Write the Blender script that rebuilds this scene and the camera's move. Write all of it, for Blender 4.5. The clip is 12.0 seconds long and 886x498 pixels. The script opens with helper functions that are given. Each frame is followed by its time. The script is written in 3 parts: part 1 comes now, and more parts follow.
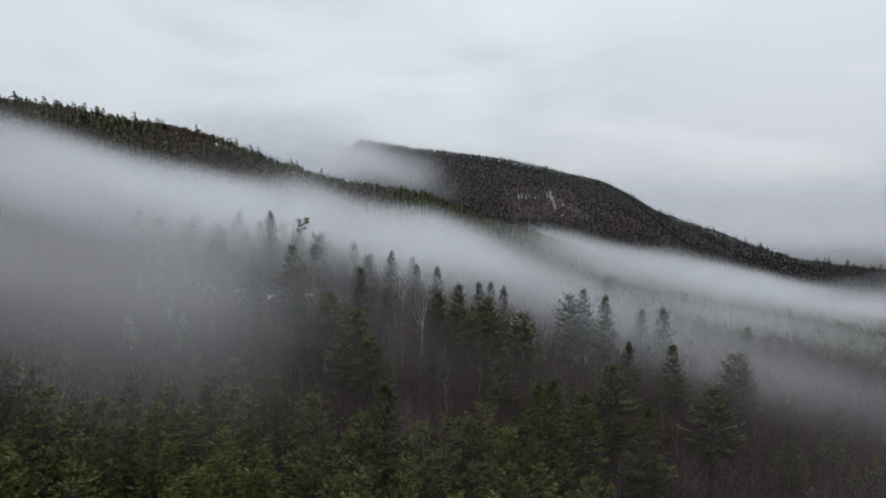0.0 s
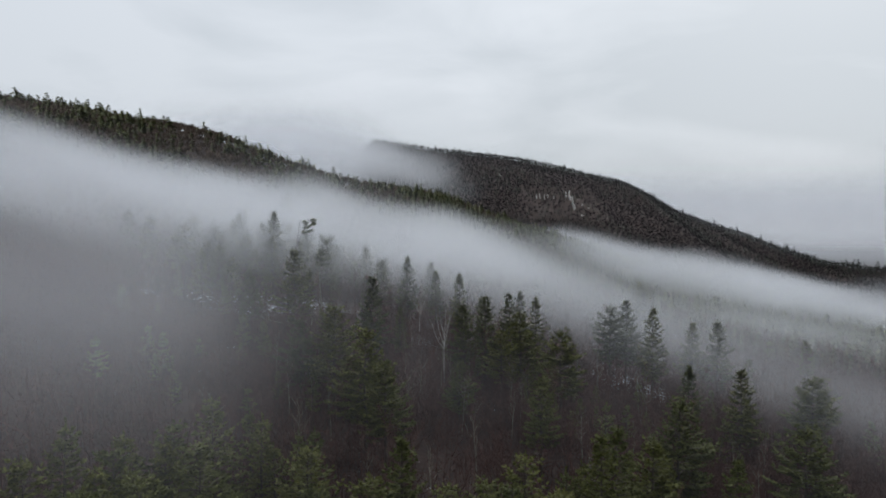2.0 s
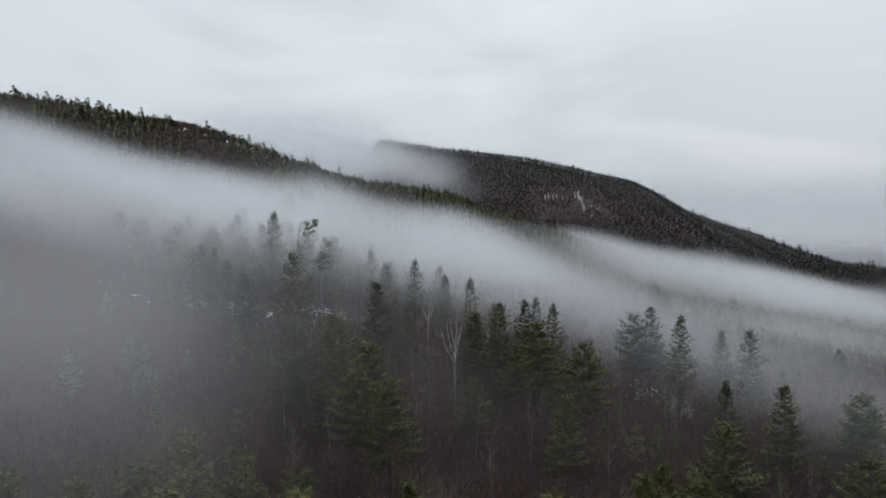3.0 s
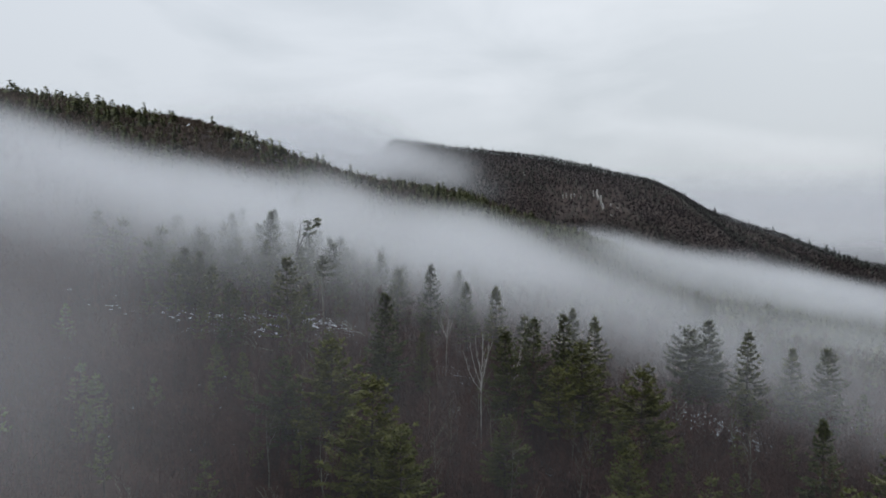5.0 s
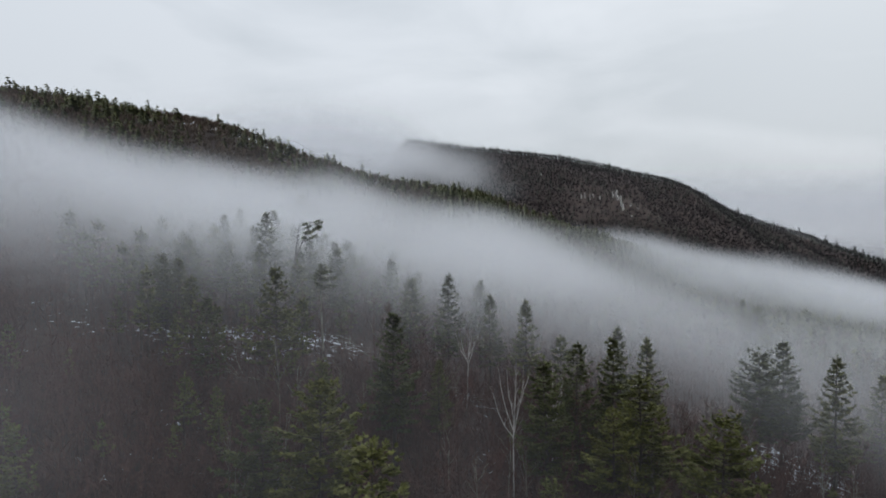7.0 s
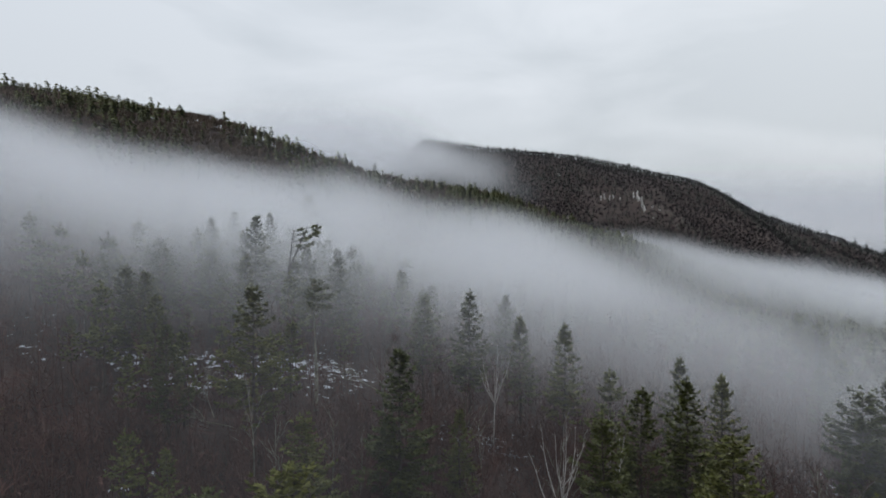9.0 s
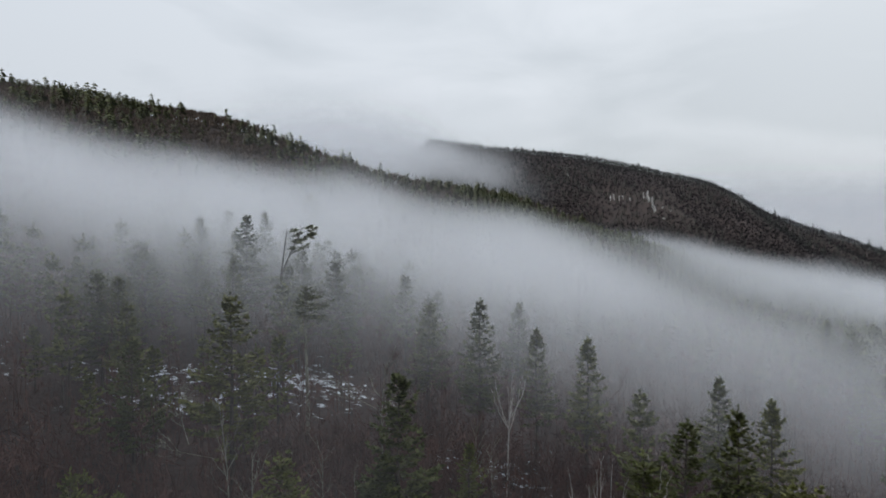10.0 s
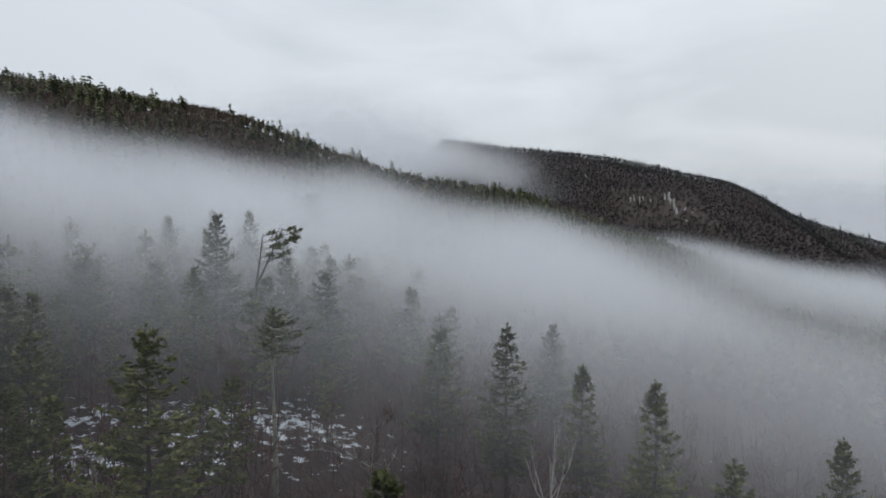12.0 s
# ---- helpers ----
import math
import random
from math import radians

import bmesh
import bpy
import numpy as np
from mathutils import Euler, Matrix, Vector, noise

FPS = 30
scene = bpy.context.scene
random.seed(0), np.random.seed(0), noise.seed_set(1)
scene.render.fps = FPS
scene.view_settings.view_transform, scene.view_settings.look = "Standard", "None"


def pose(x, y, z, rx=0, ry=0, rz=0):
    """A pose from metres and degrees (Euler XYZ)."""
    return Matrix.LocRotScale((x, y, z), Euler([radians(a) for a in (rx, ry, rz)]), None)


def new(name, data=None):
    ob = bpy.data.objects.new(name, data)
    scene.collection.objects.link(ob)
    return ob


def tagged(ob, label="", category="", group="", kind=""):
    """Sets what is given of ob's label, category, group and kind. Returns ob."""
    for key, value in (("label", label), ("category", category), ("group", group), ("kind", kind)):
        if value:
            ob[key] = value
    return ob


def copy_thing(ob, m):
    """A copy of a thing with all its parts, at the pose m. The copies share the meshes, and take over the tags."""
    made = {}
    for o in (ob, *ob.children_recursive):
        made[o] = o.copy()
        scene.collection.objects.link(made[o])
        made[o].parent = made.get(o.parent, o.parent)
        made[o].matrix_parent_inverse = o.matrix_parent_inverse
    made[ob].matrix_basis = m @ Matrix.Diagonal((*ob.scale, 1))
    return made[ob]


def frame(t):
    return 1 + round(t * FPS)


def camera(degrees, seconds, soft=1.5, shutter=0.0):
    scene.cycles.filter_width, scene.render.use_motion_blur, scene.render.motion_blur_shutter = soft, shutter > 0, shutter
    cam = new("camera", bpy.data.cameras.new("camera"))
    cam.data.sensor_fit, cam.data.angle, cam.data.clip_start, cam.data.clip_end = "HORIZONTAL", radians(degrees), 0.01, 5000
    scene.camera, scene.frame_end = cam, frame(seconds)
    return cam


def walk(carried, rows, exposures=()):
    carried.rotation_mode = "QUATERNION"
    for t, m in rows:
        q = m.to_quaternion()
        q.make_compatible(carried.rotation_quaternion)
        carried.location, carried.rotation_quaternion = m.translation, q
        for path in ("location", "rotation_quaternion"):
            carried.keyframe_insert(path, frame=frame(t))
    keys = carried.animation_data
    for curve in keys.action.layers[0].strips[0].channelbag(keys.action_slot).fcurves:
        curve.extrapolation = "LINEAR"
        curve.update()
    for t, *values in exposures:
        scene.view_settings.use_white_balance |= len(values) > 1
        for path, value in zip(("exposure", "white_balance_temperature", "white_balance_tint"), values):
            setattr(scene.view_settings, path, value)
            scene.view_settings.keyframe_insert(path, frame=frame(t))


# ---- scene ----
cam = camera(67.6, 12.0, soft=1.7)
METRES, EYE, TILT, LEAN, TURN = 140.0, 200.0, -2.5, 0.0, 0.0
ROWS = [
    (0.0, 0.0, 0.0, 0.0, -0.0, 0.0, 0.0),
    (0.5, -0.0043, 0.0434, 0.0031, 0.32, -0.0, 0.02),
    (1.0, -0.0083, 0.086, 0.0051, 0.63, 0.0, 0.01),
    (1.5, -0.0125, 0.1288, 0.0069, 0.95, 0.02, -0.01),
    (2.0, -0.0165, 0.1704, 0.0093, 1.25, 0.04, -0.0),
    (2.5, -0.0206, 0.2128, 0.0113, 1.53, 0.06, -0.01),
    (3.0, -0.024, 0.2579, 0.0131, 1.84, 0.1, 0.02),
    (5.0, -0.0406, 0.4287, 0.018, 3.03, 0.12, 0.08),
    (5.5, -0.0446, 0.4679, 0.0208, 3.36, 0.11, 0.1),
    (6.0, -0.0481, 0.505, 0.0226, 3.66, 0.14, 0.13),
    (6.5, -0.0521, 0.5462, 0.0242, 3.99, 0.19, 0.18),
    (7.0, -0.0562, 0.5867, 0.0263, 4.29, 0.24, 0.17),
    (9.0, -0.074, 0.7468, 0.0386, 5.57, 0.36, 0.11),
    (9.5, -0.0782, 0.7872, 0.0405, 5.87, 0.38, 0.05),
    (10.0, -0.0822, 0.8272, 0.0424, 6.17, 0.4, -0.02),
    (10.5, -0.0865, 0.868, 0.0444, 6.46, 0.43, -0.06),
    (11.0, -0.0911, 0.9094, 0.0462, 6.77, 0.46, -0.07),
    (11.5, -0.0958, 0.9508, 0.0476, 7.08, 0.5, -0.14),
    (12.0, -0.1007, 0.9935, 0.0495, 7.4, 0.54, -0.24),
]
walk(cam, [(t, pose(0, 0, EYE, TILT, LEAN, TURN) @ pose(METRES * x, METRES * y, METRES * z, 90 + pitch, roll, yaw)) for t, x, y, z, yaw, pitch, roll in ROWS])


# ---- world, sun, exposure ----
scene.view_settings.exposure = 0.0
scene.cycles.transparent_max_bounces = 256
world = bpy.data.worlds.new("overcast_sky")
scene.world = world
world.use_nodes = True
wn, wl = world.node_tree.nodes, world.node_tree.links
wn.clear()


def wnode(kind, **values):
    n = wn.new(kind)
    for key, value in values.items():
        n.inputs[key.replace("_", " ")].default_value = value
    return n


SUN_UP, SUN_ROUND = 48.0, 30.0
sky = wn.new("ShaderNodeTexSky")
sky.sky_type, sky.sun_disc = "NISHITA", False
sky.sun_elevation, sky.sun_rotation, sky.air_density, sky.dust_density = radians(SUN_UP), radians(SUN_ROUND), 1.0, 4.0
grey = wn.new("ShaderNodeHueSaturation")
grey.inputs["Saturation"].default_value, grey.inputs["Value"].default_value = 0.25, 0.03
wl.new(sky.outputs[0], grey.inputs["Color"])
way = wn.new("ShaderNodeTexCoord")
stretch = wn.new("ShaderNodeMapping")
stretch.inputs["Scale"].default_value = (1.0, 1.0, 3.4)
stretch.inputs["Rotation"].default_value = (0.0, radians(12), 0.0)
wl.new(way.outputs["Generated"], stretch.inputs["Vector"])
billows = wnode("ShaderNodeTexNoise", Scale=2.6, Detail=5.0, Roughness=0.5, Distortion=0.35)
wl.new(stretch.outputs[0], billows.inputs["Vector"])
split, lean_to = wn.new("ShaderNodeSeparateXYZ"), wn.new("ShaderNodeMath")
wl.new(way.outputs["Generated"], split.inputs[0])
lean_to.operation = "MULTIPLY_ADD"
lean_to.inputs[1].default_value = -0.36
wl.new(split.outputs["X"], lean_to.inputs[0])
tone = wn.new("ShaderNodeValToRGB")
tone.color_ramp.elements[0].position, tone.color_ramp.elements[0].color = 0.32, (0.375, 0.425, 0.475, 1)
tone.color_ramp.elements[1].position, tone.color_ramp.elements[1].color = 0.66, (0.545, 0.59, 0.645, 1)
wl.new(billows.outputs["Fac"], lean_to.inputs[2])
wl.new(lean_to.outputs[0], tone.inputs["Fac"])
both = wn.new("ShaderNodeMixRGB")
both.blend_type, both.inputs[0].default_value = "ADD", 1.0
wl.new(tone.outputs[0], both.inputs[1]), wl.new(grey.outputs[0], both.inputs[2])
height, square, overhead = (wn.new("ShaderNodeMath") for _ in range(3))
height.operation, square.operation, overhead.operation = "MAXIMUM", "MULTIPLY", "MULTIPLY_ADD"
wl.new(split.outputs["Z"], height.inputs[0])
height.inputs[1].default_value = 0.0
wl.new(height.outputs[0], square.inputs[0]), wl.new(height.outputs[0], square.inputs[1])
wl.new(square.outputs[0], overhead.inputs[0])
overhead.inputs[1].default_value, overhead.inputs[2].default_value = 0.8, 0.95
back = wnode("ShaderNodeBackground", Strength=1.0)
wl.new(overhead.outputs[0], back.inputs["Strength"])
wl.new(both.outputs[0], back.inputs["Color"])
wl.new(back.outputs[0], wn.new("ShaderNodeOutputWorld").inputs["Surface"])

sun = new("sun", bpy.data.lights.new("sun", "SUN"))
sun.data.energy, sun.data.angle, sun.data.color = 0.6, radians(30), (1.0, 0.97, 0.93)
sun.matrix_world = pose(0, 0, 400, 90 - SUN_UP, 0, 180 - SUN_ROUND)


# ---- materials ----
class Mat:
    """A node material under construction."""

    def __init__(self, name):
        self.m = bpy.data.materials.new(name)
        self.m.use_nodes = True
        self.n, self.l = self.m.node_tree.nodes, self.m.node_tree.links
        self.bsdf = self.n["Principled BSDF"]
        self.out = self.n["Material Output"]
        self.geo = self.n.new("ShaderNodeNewGeometry")

    def noise(self, scale, detail=4.0, rough=0.55, stretch=(1, 1, 1)):
        mp, tx = self.n.new("ShaderNodeMapping"), self.n.new("ShaderNodeTexNoise")
        mp.inputs["Scale"].default_value = stretch
        self.l.new(self.geo.outputs["Position"], mp.inputs["Vector"])
        self.l.new(mp.outputs[0], tx.inputs["Vector"])
        tx.inputs["Scale"].default_value, tx.inputs["Detail"].default_value, tx.inputs["Roughness"].default_value = scale, detail, rough
        return tx.outputs["Fac"]

    def ramp(self, fac, *stops):
        r = self.n.new("ShaderNodeValToRGB")
        e = r.color_ramp.elements
        while len(e) < len(stops):
            e.new(0.5)
        for slot, (at, c) in zip(e, stops):
            slot.position, slot.color = at, (*c, 1) if len(c) == 3 else c
        self.l.new(fac, r.inputs[0])
        return r.outputs[0]

    def mix(self, kind, fac, a, b):
        x = self.n.new("ShaderNodeMixRGB")
        x.blend_type = kind
        for slot, v in zip(x.inputs, (fac, a, b)):
            if isinstance(v, (int, float)):
                slot.default_value = v
            elif isinstance(v, tuple):
                slot.default_value = (*v, 1)
            else:
                self.l.new(v, slot)
        return x.outputs[0]

    def bump(self, fac, strength, distance):
        b = self.n.new("ShaderNodeBump")
        b.inputs["Strength"].default_value, b.inputs["Distance"].default_value = strength, distance
        self.l.new(fac, b.inputs["Height"])
        self.l.new(b.outputs[0], self.bsdf.inputs["Normal"])

    def random(self):
        return self.n.new("ShaderNodeObjectInfo").outputs["Random"]

    def finish(self, colour, rough=0.8):
        self.l.new(colour, self.bsdf.inputs["Base Color"])
        self.bsdf.inputs["Roughness"].default_value = rough
        self.bsdf.inputs["Specular IOR Level"].default_value = 0.25
        return self.m


def needles(name, dark, light, per_island=False):
    k = Mat(name)
    own = k.geo.outputs["Random Per Island"] if per_island else k.random()
    tint = k.ramp(own, (0.0, dark), (1.0, light))
    col = k.mix("MULTIPLY", 0.75, tint, k.ramp(k.noise(1.1, 3), (0.3, (0.5, 0.5, 0.47)), (0.7, (1.25, 1.22, 1.1))))
    return k.finish(col, 0.7)


def bark(name, dark, light, scale=3.0):
    k = Mat(name)
    n = k.noise(scale, 5, 0.6, (1, 1, 0.25))
    k.bump(n, 0.6, 0.05)
    return k.finish(k.ramp(n, (0.3, dark), (0.7, light)), 0.9)


PINE = needles("white_pine_needles", (0.058, 0.067, 0.017), (0.114, 0.115, 0.027))
FAR_PINE = needles("ridge_pine_needles", (0.044, 0.056, 0.018), (0.118, 0.122, 0.038), True)
# near-black copy of the pine needles: the far slope's shade put into the colour
SHADED_MOUNTAIN_PINE = needles("shaded_mountain_pine_needles", (0.010, 0.014, 0.012), (0.022, 0.028, 0.019), True)
BARK = bark("pine_bark", (0.035, 0.028, 0.024), (0.11, 0.09, 0.075))
TWIG = bark("bare_reddish_twigs", (0.044, 0.021, 0.017), (0.105, 0.053, 0.043), 1.2)
FAR_TWIG = bark("ridge_bare_twigs", (0.058, 0.040, 0.028), (0.135, 0.096, 0.070), 0.08)
# bare twigs again, the mountain's cold gloom darkened into their base colour
SHADED_MOUNTAIN_TWIG = bark("shaded_mountain_bare_twigs", (0.012, 0.0092, 0.0112), (0.024, 0.0185, 0.021), 0.02)
GREY_BARK = bark("grey_bark", (0.12, 0.115, 0.09), (0.27, 0.26, 0.21), 2.0)
BIRCH = bark("white_birch_bark", (0.30, 0.27, 0.25), (0.62, 0.58, 0.54), 2.5)


def ground_material():
    k = Mat("leaf_litter_and_old_snow")
    litter = k.ramp(k.noise(0.9, 6, 0.65), (0.3, (0.018, 0.012, 0.011)), (0.7, (0.055, 0.034, 0.029)))
    litter = k.mix("MULTIPLY", 0.6, litter, k.ramp(k.noise(0.05, 3), (0.35, (0.6, 0.6, 0.6)), (0.65, (1.25, 1.2, 1.1))))
    cover = k.n.new("ShaderNodeAttribute")
    cover.attribute_name = "snow_cover"
    depth = k.n.new("ShaderNodeMath")
    depth.operation = "ADD"
    k.l.new(cover.outputs["Fac"], depth.inputs[0])
    k.l.new(k.noise(0.6, 7, 0.74), depth.inputs[1])
    patch = k.ramp(depth.outputs[0], (0.93, (0, 0, 0)), (0.97, (1, 1, 1)))
    k.bump(k.noise(1.6, 5), 0.8, 0.25)
    return k.finish(k.mix("MIX", patch, litter, (0.56, 0.58, 0.62)), 0.9)


GROUND = ground_material()


def rock_material():
    k = Mat("pale_granite")
    n = k.noise(0.25, 7, 0.65, (1, 1, 0.35))
    k.bump(n, 1.0, 1.0)
    return k.finish(k.ramp(n, (0.3, (0.10, 0.09, 0.085)), (0.42, (0.40, 0.38, 0.36)), (0.6, (0.74, 0.72, 0.69))), 0.85)


ROCK = rock_material()


def mist_material():
    """Suspended droplets: white scatter, let through by the thickness that each veil carries."""
    m = bpy.data.materials.new("mist_droplets")
    m.use_nodes = True
    n, l = m.node_tree.nodes, m.node_tree.links
    n.clear()
    thick = n.new("ShaderNodeAttribute")
    thick.attribute_name = "thickness"
    clear, front, through_it, drops, veil, out = (n.new("ShaderNode" + s) for s in ("BsdfTransparent", "BsdfDiffuse", "BsdfTranslucent", "MixShader", "MixShader", "OutputMaterial"))
    for s in (front, through_it):
        s.inputs["Color"].default_value = (0.93, 0.95, 0.985, 1)
    drops.inputs[0].default_value = 0.5
    l.new(front.outputs[0], drops.inputs[1]), l.new(through_it.outputs[0], drops.inputs[2])
    l.new(thick.outputs["Fac"], veil.inputs[0])
    l.new(clear.outputs[0], veil.inputs[1]), l.new(drops.outputs[0], veil.inputs[2])
    l.new(veil.outputs[0], out.inputs["Surface"])
    return m


MIST = mist_material()

# ---- the lie of the land ----
VALLEY = 97.0
CREST_X = (-1400, -700, -323, -298, -215, -169, -143, -110, -87, -59, -17, 28, 62, 150, 300, 600)
CREST_Y = (330, 440, 495, 505, 520, 535, 550, 590, 620, 640, 660, 680, 700, 740, 800, 900)
CREST_Z = (426, 351, 285, 282, 270, 258, 247, 236, 230, 228, 222, 204, 193, 164, 120, 60)
FAR_X = (-1500, -500, -300, -177, -74, 10, 125, 200, 299, 355, 392, 427, 513, 560, 622, 671, 734, 900, 1200)
FAR_Y = (1600, 1500, 1470, 1450, 1400, 1360, 1320, 1310, 1300, 1280, 1260, 1240, 1200, 1200, 1180, 1160, 1150, 1100, 1000)
FAR_Z = (220, 230, 262, 370, 348, 335, 317, 298, 275, 246, 219, 201, 168, 150, 128, 119, 111, 96, 80)


def wave(x, y, size, seed=0.0):
    """Smooth rolling numbers from about -1 to 1, over size metres."""
    u, v = x / size + seed, y / size - 1.7 * seed
    return (np.sin(2.1 * u + 1.3 * np.sin(1.7 * v + seed)) + np.sin(1.9 * v + 1.1 * np.sin(2.3 * u - seed)) + np.sin(1.3 * (u + v) + 2.0 * seed)) / 3


def smooth_max(a, b, r):
    return 0.5 * (a + b + np.sqrt((a - b) ** 2 + r * r))


def ease_to(v, low, high):
    v = np.clip((v - low) / (high - low), 0, 1)
    return v * v * (3 - 2 * v)


def land(x, y):
    """The ground's height."""
    x, y = np.asarray(x, float), np.asarray(y, float)
    up = y - 180
    up = 0.5 * (up + 70 - np.sqrt((up - 70) ** 2 + 900))
    knoll = 163.0 - 0.2 * x + 0.11 * np.maximum(up, -260)
    knoll = np.where(x < -120, knoll - 0.06 * (-120 - x), knoll)
    crest = []
    for cx, cy, cz, fore, aft, r in ((CREST_X, CREST_Y, CREST_Z, 0.19, 0.42, 7.0), (FAR_X, FAR_Y, FAR_Z, 0.34, 0.3, 14.0)):
        d = y - np.interp(x, cx, cy)
        s = np.where(d < 0, fore, aft)
        crest.append(np.interp(x, cx, cz) - np.sqrt((s * d) ** 2 + r * r) + r)
    z = smooth_max(smooth_max(knoll, crest[0], 8.0), crest[1], 10.0)
    z = smooth_max(z, VALLEY + 0 * z, 14.0) - 3.0
    z = z + np.where(y > 850, 1.0, 0.0) * ease_to(z, VALLEY + 10, VALLEY + 60) * (6.0 * wave(x, 0.45 * y, 46, 2.6) + 3.0 * wave(x, 0.4 * y, 19, 4.4)) * ease_to(np.interp(x, FAR_X, FAR_Y) - y, 10, 90)
    return z + 1.6 * wave(x, y, 34, 0.7) + 0.5 * wave(x, y, 9, 2.1)


def spread(low, fine_low, fine_high, high, step, grow=1.14):
    """Places along an axis: even between the fine ends, wider and wider beyond."""
    mid = list(np.arange(fine_low, fine_high + step, step))
    d, up = step, [mid[-1]]
    while up[-1] < high:
        d *= grow
        up.append(up[-1] + d)
    d, down = step, [mid[0]]
    while down[-1] > low:
        d *= grow
        down.append(down[-1] - d)
    return np.array(down[:0:-1] + mid + up[1:])


def mesh_of(name, verts, faces, material, smooth=False):
    me = bpy.data.meshes.new(name)
    me.from_pydata([tuple(v) for v in verts], [], [tuple(f) for f in faces])
    me.materials.append(material)
    if smooth:
        me.polygons.foreach_set("use_smooth", [True] * len(me.polygons))
    me.update()
    return me


def part(name, mesh, parent, label=""):
    ob = new(name, mesh)
    ob.parent = parent
    return tagged(ob, label) if label else ob


def grid_faces(rows, cols):
    i = (np.arange(rows - 1)[:, None] * cols + np.arange(cols - 1)[None, :]).ravel()
    return np.stack([i, i + 1, i + cols + 1, i + cols], 1)


gx = np.concatenate([spread(-4200, -420, 420, 425, 6.0)[:-1], spread(435, 440, 1000, 4600, 12.0)[1:]])
gy = np.concatenate([spread(-900, 30, 720, 725, 6.0)[:-1], spread(735, 740, 1560, 4800, 10.0)[1:]])
GX, GY = np.meshgrid(gx, gy)
ground = new("ground", mesh_of("ground", np.stack([GX.ravel(), GY.ravel(), land(GX, GY).ravel()], 1).tolist(), grid_faces(len(gy), len(gx)).tolist(), GROUND, True))


def snow_cover(x, y):
    """Where old snow lies: thick in the hollow behind the knoll, in scraps elsewhere."""
    line = 223 + 0.55 * np.minimum(x + 52, 0)
    hollow = 0.2 * np.exp(-((x + 64) / 25) ** 2 - ((y - line) / 6) ** 2) + 0.16 * np.exp(-((x + 60) / 18) ** 2 - ((y - line + 13) / 5) ** 2)
    hollow = hollow + 0.16 * np.exp(-((x + 13) / 9) ** 2 - ((y - 206) / 7) ** 2) + 0.16 * np.exp(-((x - 45) / 22) ** 2 - ((y - 205) / 10) ** 2)
    scraps = 0.265 + 0.08 * wave(x, y, 15, 4.2)
    return np.where(y < 265, hollow + scraps, 0.0)


ground.data.attributes.new("snow_cover", "FLOAT", "POINT").data.foreach_set("value", snow_cover(GX, GY).ravel())
tagged(ground, "brown leaf litter hillside with patches of old snow", "ground", kind="structure")


# ---- trees ----
class Shape:
    """Corners and faces under construction."""

    def __init__(self):
        self.v, self.f = [], []

    def stick(self, a, b, ra, rb, sides=3, cap=False):
        a, b = np.asarray(a, float), np.asarray(b, float)
        d = b - a
        d = d / (np.linalg.norm(d) + 1e-9)
        u = np.cross(d, (0.0, 0.0, 1.0) if abs(d[2]) < 0.9 else (1.0, 0.0, 0.0))
        u /= np.linalg.norm(u)
        w, k = np.cross(d, u), len(self.v)
        for p, r in ((a, ra), (b, rb)):
            for i in range(sides):
                t = 2 * math.pi * i / sides
                self.v.append(p + r * (math.cos(t) * u + math.sin(t) * w))
        for i in range(sides):
            j = (i + 1) % sides
            self.f.append((k + i, k + j, k + sides + j, k + sides + i))

    def blade(self, a, tip, width, up=(0, 0, 1)):
        """A thin pointed blade from a to tip."""
        a, tip = np.asarray(a, float), np.asarray(tip, float)
        side = np.cross(tip - a, up)
        n = np.linalg.norm(side)
        side = side / n * width / 2 if n > 1e-6 else np.array((width / 2, 0, 0))
        k = len(self.v)
        mid = a + 0.45 * (tip - a)
        self.v += [a, mid + side, tip, mid - side]
        self.f += [(k, k + 1, k + 2, k + 3)]

    def spike(self, a, tip, width, up=(0, 0, 1)):
        """A twig: wide at a, sharp at the tip."""
        a, tip = np.asarray(a, float), np.asarray(tip, float)
        side = np.cross(tip - a, up)
        side = side / (np.linalg.norm(side) + 1e-9) * width / 2
        k = len(self.v)
        self.v += [a - side, a + side, tip]
        self.f += [(k, k + 1, k + 2)]

    def mesh(self, name, material):
        return mesh_of(name, self.v, self.f, material)

    def arrays(self):
        return np.array(self.v), np.array(self.f)


